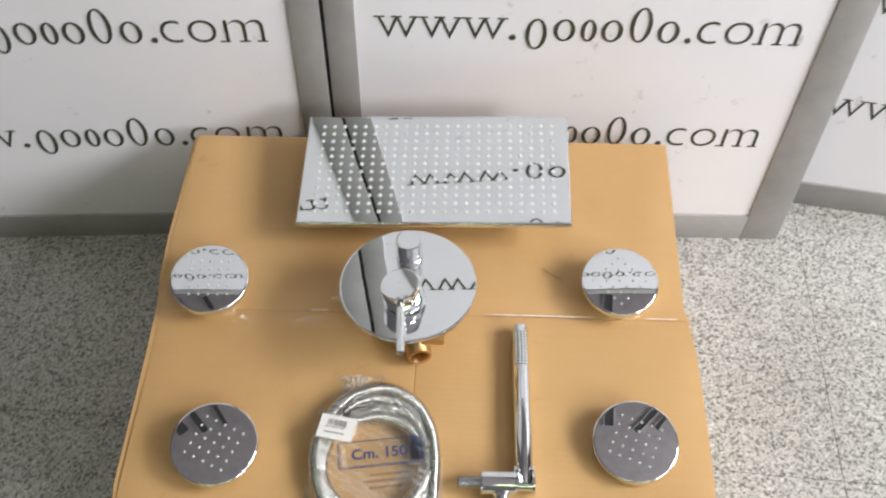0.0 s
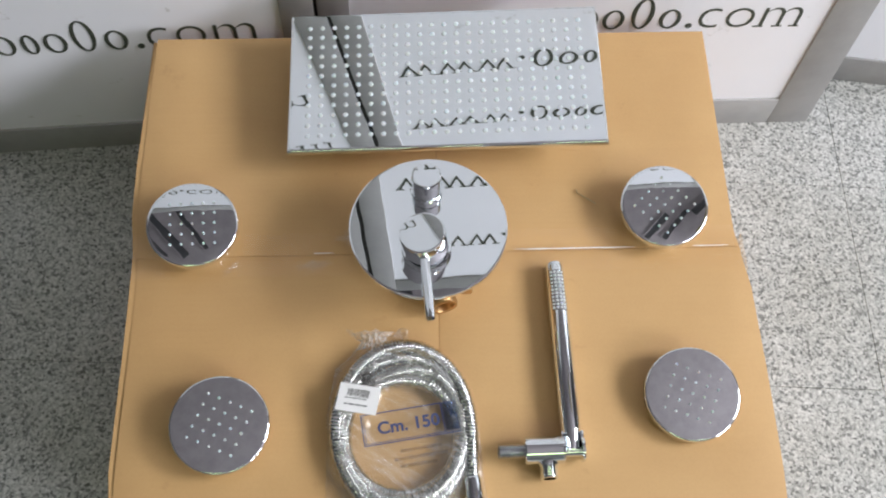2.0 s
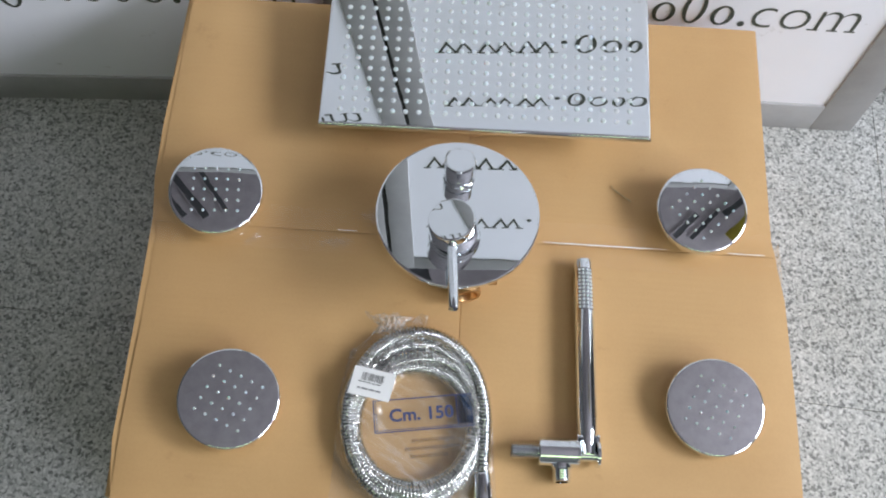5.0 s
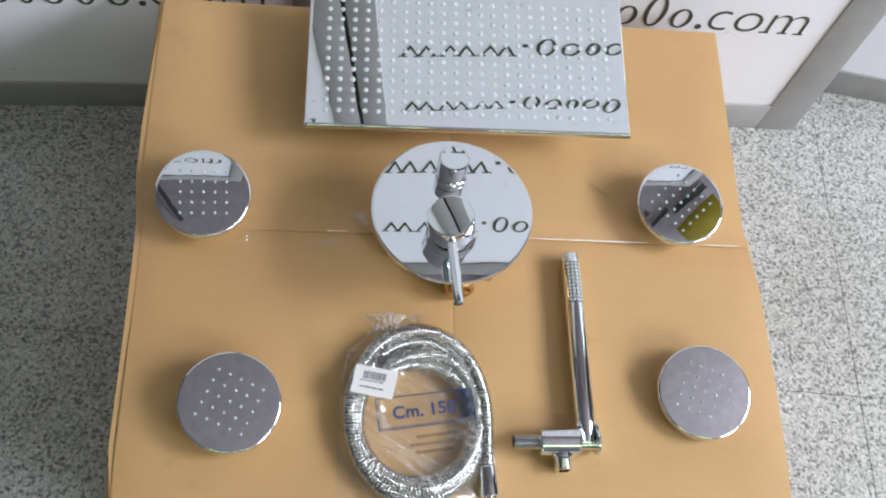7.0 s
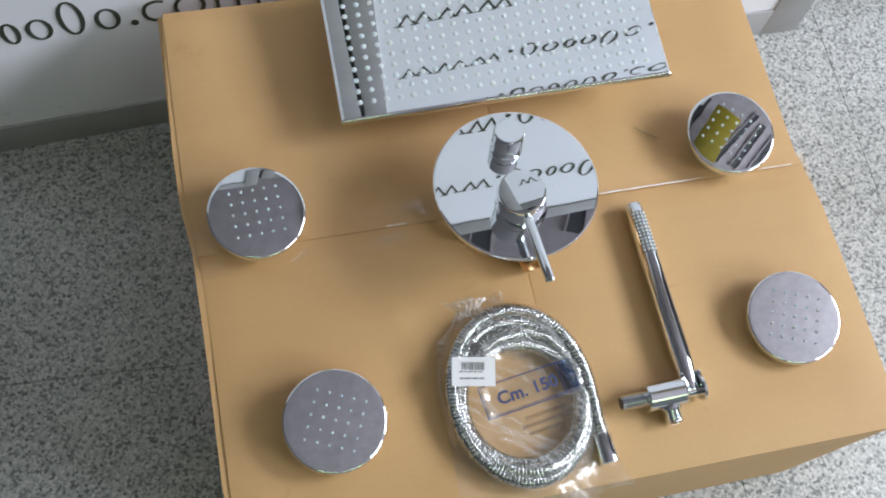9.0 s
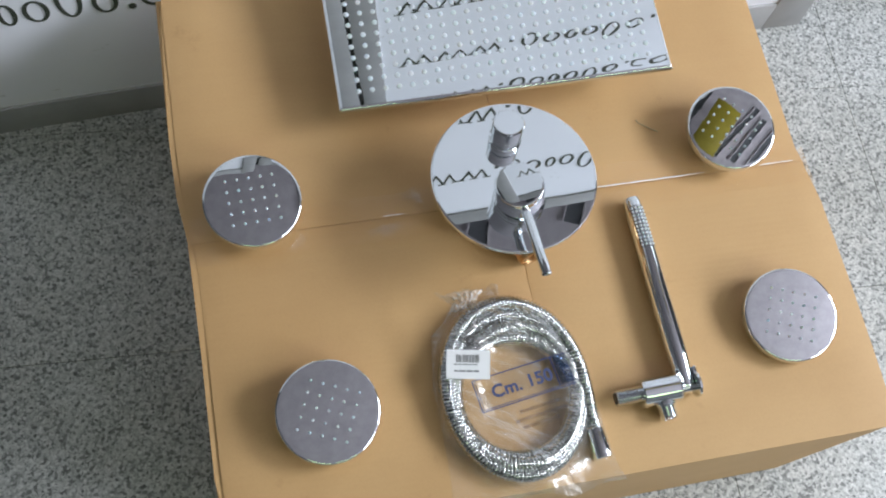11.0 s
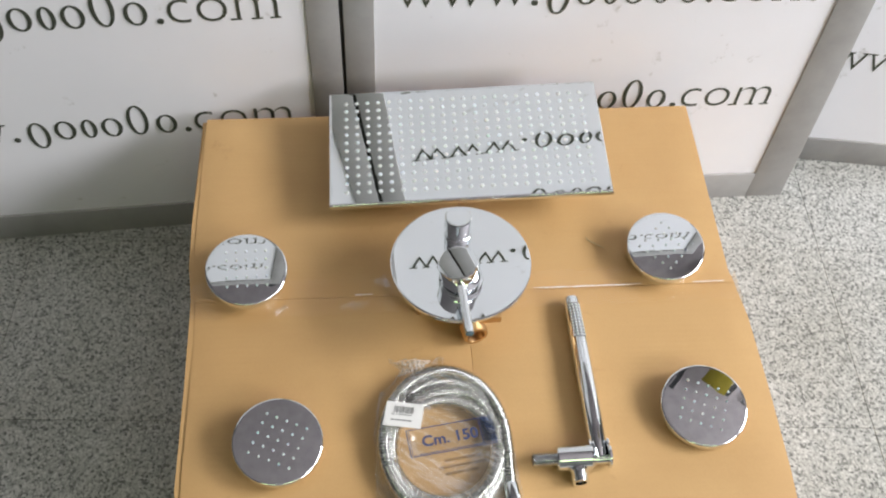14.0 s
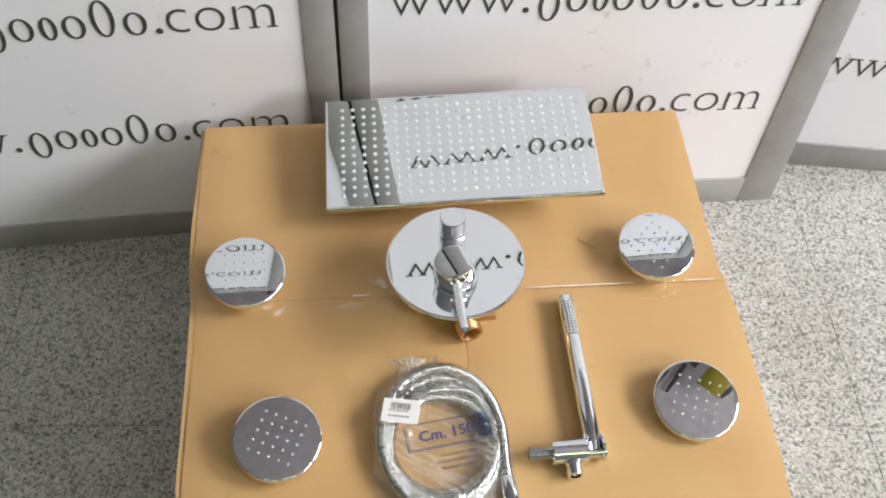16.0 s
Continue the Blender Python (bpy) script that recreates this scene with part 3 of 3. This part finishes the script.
    part("ear", box(0.016, 0.041, -0.053, -0.036, -0.042, -0.031, 0.002), BRASS, ob, "brass fixing lug")
    return ob


mixer()

# ---- body jets ----


def body_jet(x, y, z, sx, sy, yaw, label):
    n = Vector((-sx, -sy, 1)).normalized()
    tilt = Vector((0, 0, 1)).rotation_difference(n).to_matrix().to_4x4()
    ob = thing("body_jet", Matrix.Translation((x, y, z)) @ tilt @ pose(0, 0, 0, 0, 0, yaw), label, "body jet", "round body jets")
    R = 0.0446
    part("face", lathe([(0, -0.0095), (R - 0.0016, -0.0095), (R - 0.0003, -0.0090), (R, -0.0080), (R, -0.0016), (R - 0.0003, -0.0008), (R - 0.0009, -0.0003), (R - 0.0016, 0.0)] + [(r, 0.00066 - r * r / 3.0) for r in (R - 0.0022, R - 0.0032, R - 0.0044, R - 0.008, R * 0.7, R * 0.55, R * 0.4, R * 0.25, R * 0.1, 0)], 96), PRESSED, ob, "polished chrome face", sharp=60)
    part("base_ring", lathe([(0, -0.0098), (0.036, -0.0098), (0.037, -0.0095), (0, -0.0094)][::-1], 48), RUBBER, ob, "black joint behind the face")
    h = z - TOP
    part("stem", lathe([(0, -h + 0.0002), (0.0350, -h + 0.0002), (0.0362, -h + 0.0012), (0.0366, -0.016), (0.0378, -0.0120), (0.0382, -0.0099), (0, -0.0099)], 40), CHROME, ob, "chrome stem behind the face")
    dot = bpy.data.meshes.get("jet_nozzle") or mesh_of("jet_nozzle", lathe([(0.00145, -0.0004), (0.0014, 0.0006), (0.0012, 0.0012), (0.0007, 0.0016), (0, 0.0017)], 12), CLEAR)
    for i in range(5):
        for j in range(5):
            piece("nozzle", dot, ob, pose((i - 2) * 0.0107, (j - 2) * 0.0107, 0.0006 - ((i - 2) ** 2 + (j - 2) ** 2) * 0.0107 ** 2 / 3.0))
    return ob


body_jet(-0.3108, 0.649, 0.2925, -0.070, 0.111, 5, "round chrome body jet with small nozzles, tilted on the box")
body_jet(0.1642, 0.6701, 0.2925, 0.055, 0.114, 45, "round chrome body jet, tilted on the box, nozzles set diamondwise")
body_jet(-0.2678, 0.4484, 0.2845, -0.08, 0.10, -22, "round chrome body jet with small nozzles, nearly level on box")
body_jet(0.1678, 0.474, 0.2818, 0.05, 0.115, -21, "round chrome body jet with small nozzles, low on the box")

# ---- hand shower and its bracket ----


def threads(r, x0, x1, pitch=0.0021):
    prof, x = [], x0
    while x < x1 - 1e-6:
        prof += [(r, x), (r - 0.0014, x + pitch / 2)]
        x += pitch
    return prof + [(r - 0.0004, x1)]


def hand_shower():
    axis = Vector((0.003, -0.180, 0.0015))
    m = Matrix.Translation((0.0490, 0.6135, 0.2722)) @ axis.to_track_quat("Z", "Y").to_matrix().to_4x4()
    ob = thing("hand_shower", m, "slim chrome stick hand shower lying on the box", "hand shower")
    up = m.to_3x3().inverted() @ Vector((0, 0, 1))
    prof = [(0, 0.0), (0.0070, 0.0), (0.0080, 0.0004), (0.0085, 0.0014), (0.0089, 0.005), (0.0092, 0.02), (0.0095, 0.05), (0.0095, 0.150), (0.0090, 0.168), (0.0076, 0.181), (0.0066, 0.189), (0.0060, 0.190), (0, 0.190)]
    part("tube", lathe(prof, 48), CHROME, ob, "polished chrome tube", sharp=40)
    part("end_ring", lathe([(0, -0.0006), (0.0054, -0.0006), (0.0060, 0.0), (0, 0.0)], 32), RUBBER, ob, "dark ring at the tip")
    side = up.cross(Vector((0, 0, 1))).normalized()
    tip = mesh_of("nozzle", lathe([(0.00135, -0.0006), (0.0013, 0.0004), (0.0010, 0.0011), (0.0005, 0.0015), (0, 0.0016)], 10), SILICONE)
    pad, rows = bmesh.new(), []
    for i in range(13):
        z = 0.0105 + 0.0435 * i / 12
        r = float(np.interp(z, [0.005, 0.02, 0.05], [0.00895, 0.00925, 0.00955]))
        rows.append([pad.verts.new((up * math.cos(a) + side * math.sin(a)).normalized() * (r + lift) + Vector((0, 0, z))) for a, lift in [(-0.80, -0.0006)] + [(0.13 * k, 0.00025) for k in range(-6, 7)] + [(0.80, -0.0006)]])
    for p, q in zip(rows, rows[1:]):
        for k in range(len(p) - 1):
            pad.faces.new((p[k], p[k + 1], q[k + 1], q[k]))
    part("nozzle_face", pad, PAD, ob, "grey rubber nozzle strip")
    for i in range(11):
        for k in range(4):
            a = (k - 1.5) * 0.40
            d = (up * math.cos(a) + side * math.sin(a)).normalized()
            r = float(np.interp(0.0130 + 0.00385 * i, [0.005, 0.02, 0.05], [0.00895, 0.00925, 0.00955]))
            q = d.to_track_quat("Z", "Y").to_matrix().to_4x4()
            piece("nozzle", tip, ob, Matrix.Translation(d * r + Vector((0, 0, 0.0130 + 0.00385 * i))) @ q)
    return ob


hand_shower()


def bracket():
    ob = thing("shower_bracket", pose(0.0075, 0.4235, TOP + 0.0127, 0, 0, 1.5), "chrome shower holder with threaded ends, lying on the box", "shower bracket")
    turn = pose(0, 0, 0, 0, 90, 0)
    part("body", lathe([(0, 0), (0.0120, 0), (0.0127, 0.0008), (0.0127, 0.0342), (0.0122, 0.0350), (0, 0.0350)], 64, turn), CHROME, ob, "polished chrome cylinder", sharp=30)
    part("inlet_thread", lathe([(0, -0.0235), (0.0050, -0.0235), (0.0066, -0.0235)] + threads(0.0074, -0.023, -0.002) + [(0.0066, 0), (0, 0)], 32, turn), SATIN, ob, "threaded metal inlet", sharp=25)
    # black disc over the closed end, for the shade of an open bore
    part("bore_shade", lathe([(0.0, -0.0240), (0.0052, -0.0238), (0.0052, -0.0236), (0, -0.0236)], 24, turn), RUBBER, ob, "black disc standing in for the shade inside the inlet")
    down = pose(0.021, 0, -0.002, 90)
    part("outlet_thread", lathe([(0, 0.008), (0.0094, 0.008), (0.0094, 0.0140), (0.0084, 0.0145)] + threads(0.0084, 0.015, 0.0255) + [(0.0056, 0.0257), (0.0054, 0.020), (0, 0.020)], 32, down), CHROME, ob, "threaded chrome outlet", sharp=25)
    clip = part("holder", lathe([(0, 0.0334), (0.0060, 0.0334), (0.0060, 0.0550), (0, 0.0550)], 40, pose(0, 0, -0.0055) @ turn), CHROME, ob, "chrome forked holder")
    for a, b in ((0.0336, 0.0364), (0.0516, 0.0548)):
        part("jaw", lathe([(0, a), (0.0114, a), (0.0121, a + 0.0006), (0.0121, b - 0.0006), (0.0114, b), (0, b)], 48, turn), CHROME, clip, "", sharp=30)
        part("jaw_tip", box(a + 0.0002, b - 0.0002, 0.004, 0.0155, -0.0085, 0.0085, 0.0012), CHROME, clip)
    part("grub_screw", lathe([(0, 0), (0.0030, 0), (0.0030, 0.0012), (0.0012, 0.0012), (0.0012, 0.0004), (0, 0.0004)], 16, pose(0.0548, 0, 0, 0, 90, 0)), SATIN, clip)
    return ob


bracket()

# ---- hose in its bag ----


def hose_pack():
    ob = thing("shower_hose_pack", pose(-0.106, 0.4510, TOP), "coiled ribbed chrome shower hose in a labelled clear bag", "shower hose")
    hr = 0.0073

    def path(u):
        """u from 0 to 1 along the coil, then the straight tail."""
        turns = 3.31
        a = radians(128) - u * turns * 2 * math.pi
        k = [0.0, 0.30, 0.36, 0.68, 0.72, 1.0]
        rx = float(np.interp(u, k, [0.0525, 0.0540, 0.0560, 0.0578, 0.0598, 0.0612]))
        ry = float(np.interp(u, k, [0.0535, 0.0565, 0.0655, 0.0695, 0.0755, 0.0780]))
        z = float(np.interp(u, [0, 0.33, 0.45, 0.66, 0.8, 1.0], [0.0078, 0.0082, 0.0120, 0.0078, 0.0100, 0.0140]))
        return Vector((rx * math.cos(a) + 0.0025, ry * math.sin(a) - 0.002 - float(np.interp(u, [0, 0.33, 0.45, 1], [0.009, 0.008, 0.003, 0.001])), z))

    coarse = [path(i / 400) for i in range(401)]
    end = coarse[-1]
    dirn = (coarse[-1] - coarse[-3]).normalized()
    target = Vector((0.0655, -0.052, 0.0100))
    for i in range(1, 26):
        s = i / 25
        h1, h2 = 2 * s ** 3 - 3 * s ** 2 + 1, -2 * s ** 3 + 3 * s ** 2
        h3, h4 = s ** 3 - 2 * s ** 2 + s, s ** 3 - s ** 2
        span = (target - end).length
        coarse.append(h1 * end + h2 * target + h3 * dirn * span + h4 * Vector((0.10, -1, -0.05)) * span)
    run = [0.0]
    for a, b in zip(coarse, coarse[1:]):
        run.append(run[-1] + (b - a).length)
    pitch = 0.0032
    n = int(run[-1] / pitch)
    xs, ys, zs = ([c[k] for c in coarse] for k in range(3))
    pts, rad = [], []
    for i in range(n):
        for f, r in ((0.0, hr - 0.0020), (0.14, hr - 0.0018), (0.24, hr - 0.0004), (0.45, hr), (0.70, hr), (0.92, hr - 0.0004)):
            s = (i + f) * pitch
            pts.append(Vector([float(np.interp(s, run, v)) for v in (xs, ys, zs)]))
            rad.append(r)
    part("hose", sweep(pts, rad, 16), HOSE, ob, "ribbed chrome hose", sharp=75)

    def nut(at, way, label):
        q = Matrix.Translation(at) @ Vector(way).to_track_quat("Z", "Y").to_matrix().to_4x4()
        part("nut", lathe([(0, -0.002), (0.0072, -0.002), (0.0078, 0.0), (0.0085, 0.014), (0.0088, 0.016), (0.0088, 0.024), (0.0082, 0.0245), (0.0060, 0.0245), (0.0058, 0.018), (0, 0.018)], 24, q), CHROME, ob, label, sharp=22)

    nut(target, (0.10, -1, -0.05), "conical chrome nut")
    nut(coarse[0], coarse[0] - coarse[2], "conical chrome nut")
    part("washer", lathe([(0.0026, -0.0008), (0.0046, -0.0008), (0.0046, 0.0008), (0.0026, 0.0008), (0.0026, -0.0008)], 24, Matrix.Translation((-0.030, 0.043, 0.0185)) @ pose(0, 0, 0, 55, 30, 0)), RUBBER, ob, "black rubber washer")

    # bag: one wrinkled film over the coil, tucked to the lid at its edge
    bag = bmesh.new()
    nu, nv = 110, 140
    rows = []

    def half(v):
        return float(np.interp(v, [0, 0.06, 0.14, 0.3, 0.55, 0.80, 0.88, 0.94, 1.0], [0.078, 0.075, 0.073, 0.0715, 0.070, 0.057, 0.036, 0.024, 0.030]))

    for i in range(nu + 1):
        row = []
        for j in range(nv + 1):
            v = j / nv
            u = 2 * i / nu - 1
            x = u * half(v) + float(np.interp(v, [0, 0.5, 0.85, 1], [0.008, 0.003, -0.006, -0.022]))
            y = -0.099 + 0.192 * v + 0.004 * math.sin(u * 7 + 2) * (1 if v in (0, 1) else 0.3)
            rho = math.hypot((x - 0.0025) / 0.059, (y + 0.003) / 0.070)
            over = 0.0222 * math.exp(-((rho - 0.98) / 0.26) ** 2) if rho > 0.98 else 0.0222 - 0.007 * min(1, ((0.98 - rho) / 0.5) ** 2)
            rim = max(0.0, 1 - max(abs(u) ** 8, abs(2 * v - 1) ** 14))
            wr = 0.0030 * noise.noise((x * 38 + y * 12, y * 24 - x * 20, 0.3)) + 0.0030 * abs(noise.noise((x * 60 + y * 95, y * 30 - x * 20, 1.7))) + 0.0010 * abs(noise.noise((x * 140 - y * 30, y * 50 + x * 90, 5.1)))
            flare = 0.003 * max(0, v - 0.88) / 0.12 + 0.004 * max(0, 0.08 - v) / 0.08
            z = max(0.0012, over * rim + wr * (1.0 if rho < 1.2 else 0.75) + flare * (0.5 + 0.5 * math.sin(u * 9)) * 1.2)
            row.append(bag.verts.new((x, y, z)))
        rows.append(row)
    for i in range(nu):
        for j in range(nv):
            bag.faces.new((rows[i][j], rows[i + 1][j], rows[i + 1][j + 1], rows[i][j + 1]))
    part("bag", bag, BAG, ob, "clear wrinkled plastic bag", sharp=70).visible_shadow = False

    neck = bmesh.new()
    rows = []
    for i in range(25):
        row = []
        for j in range(17):
            u, v = i / 12 - 1, j / 16
            wide = 0.012 + 0.008 * abs(v - 0.45) + 0.010 * max(0, v - 0.6)
            x = -0.026 + u * wide + 0.002 * noise.noise((u * 3, v * 5, 4.0))
            y = 0.074 + 0.019 * v + 0.003 * noise.noise((u * 4, 2.0, v))
            z = 0.0015 + 0.012 * (1 - u * u) * (1 - 0.5 * v) * (0.75 + 0.5 * noise.noise((u * 6, v * 4, 9.0)))
            row.append(neck.verts.new((x, y, max(0.001, z))))
        rows.append(row)
    for i in range(24):
        for j in range(16):
            neck.faces.new((rows[i][j], rows[i + 1][j], rows[i + 1][j + 1], rows[i][j + 1]))
    part("bag_neck", neck, NECK, ob, "gathered milky end of the bag", sharp=70).visible_shadow = False

    # print on the bag
    m = pose(-0.0315, -0.0240, 0.0180, 0, 0, 9) @ Matrix.Diagonal((1.05, 0.86, 1, 1))
    for a, b, c, d in ((0, 0.084, 0, 0.0012), (0, 0.084, 0.0022, 0.0029), (0, 0.084, 0.0335, 0.0347), (0, 0.0012, 0.0012, 0.0335), (0.0022, 0.0028, 0.003, 0.0335), (0.0705, 0.0716, 0.0029, 0.0335)):
        bm = box(a, b, c, d, 0.0, 0.0003)
        bmesh.ops.transform(bm, matrix=m, verts=bm.verts)
        part("print_line", bm, BLUE, ob, "blue printed frame")
    bm = box(0.0718, 0.0838, 0.003, 0.0333, 0.0022, 0.0025)
    bmesh.ops.transform(bm, matrix=m, verts=bm.verts)
    part("print_block", bm, BLUE_WASH, ob, "blue printed block")
    piece("lettering", text_mesh("lettering", "Cm. 150", BLUE, 0.0545, 0.0138, 0.0003, 0.026), ob, m @ pose(0.0135, 0.0105, 0.0002))
    for k, (a, b) in enumerate(((0.030, 0.066), (0.024, 0.070), (0.028, 0.060))):
        bm = box(a, b, -0.012 - 0.008 * k, -0.0085 - 0.008 * k, 0.0, 0.0003)
        bmesh.ops.transform(bm, matrix=m, verts=bm.verts)
        part("faint_print", bm, FAINT, ob, "faint unreadable print")

    # paper label with its bars
    q = pose(-0.0375, 0.0185, 0.0275, 4, -5, -11)
    lab = part("label", box(-0.019, 0.019, -0.0128, 0.0128, 0, 0.0004), PAPER, ob, "white barcode label")
    lab.matrix_basis = q
    rnd = random.Random(7)
    x = -0.0105
    while x < 0.0095:
        w = rnd.choice((0.0003, 0.0004, 0.0007))
        part("bar", box(x, x + w, 0.0015, 0.0085, 0.00045, 0.0006), FADED, lab)
        x += w + rnd.choice((0.0004, 0.0005, 0.0008))
    x = -0.0125
    for w in (0.003, 0.0022, 0.004, 0.003, 0.0036):
        part("bar", box(x, x + w, -0.0006, 0.0003, 0.00045, 0.0006), FADED, lab)
        x += w + 0.0011
    x = -0.0120
    for w in (0.003, 0.0058, 0.0052, 0.0046):
        part("bar", box(x, x + w, -0.0066, -0.0053, 0.00045, 0.0006), FADED, lab)
        x += w + 0.0009
    return ob


hose_pack()

# ---- floor tiles ----
TILE = 0.30
tile_mesh = mesh_of("floor_tile", box(-TILE / 2 + 0.0003, TILE / 2 - 0.0003, -TILE / 2 + 0.0003, TILE / 2 - 0.0003, -0.0025, 0.0, 0.0004, 1), GRANITE)
GRID = pose(0.5155, 0.766, 0, 0, 0, -2.6)
rest = bmesh.new()
for i in range(-11, 8):
    for j in range(-12, 6):
        m = GRID @ pose((i + 0.5) * TILE, (j - 0.17) * TILE, 0)
        x, y = m.translation[:2]
        if abs(x) > 2.45 or y < -2.45 or y > 2.15:
            continue
        if -1.5 < x < 1.5 and -0.9 < y < 1.7:
            piece("floor_tile", tile_mesh, floor, m)
        else:
            bmesh.ops.create_grid(rest, x_segments=1, y_segments=1, size=TILE / 2 - 0.0003, matrix=m @ pose(0, 0, -0.0001))
tagged(part("floor_tiles_far", rest, GRANITE, floor, "speckled granite tiles away from the box"), kind="stuff")
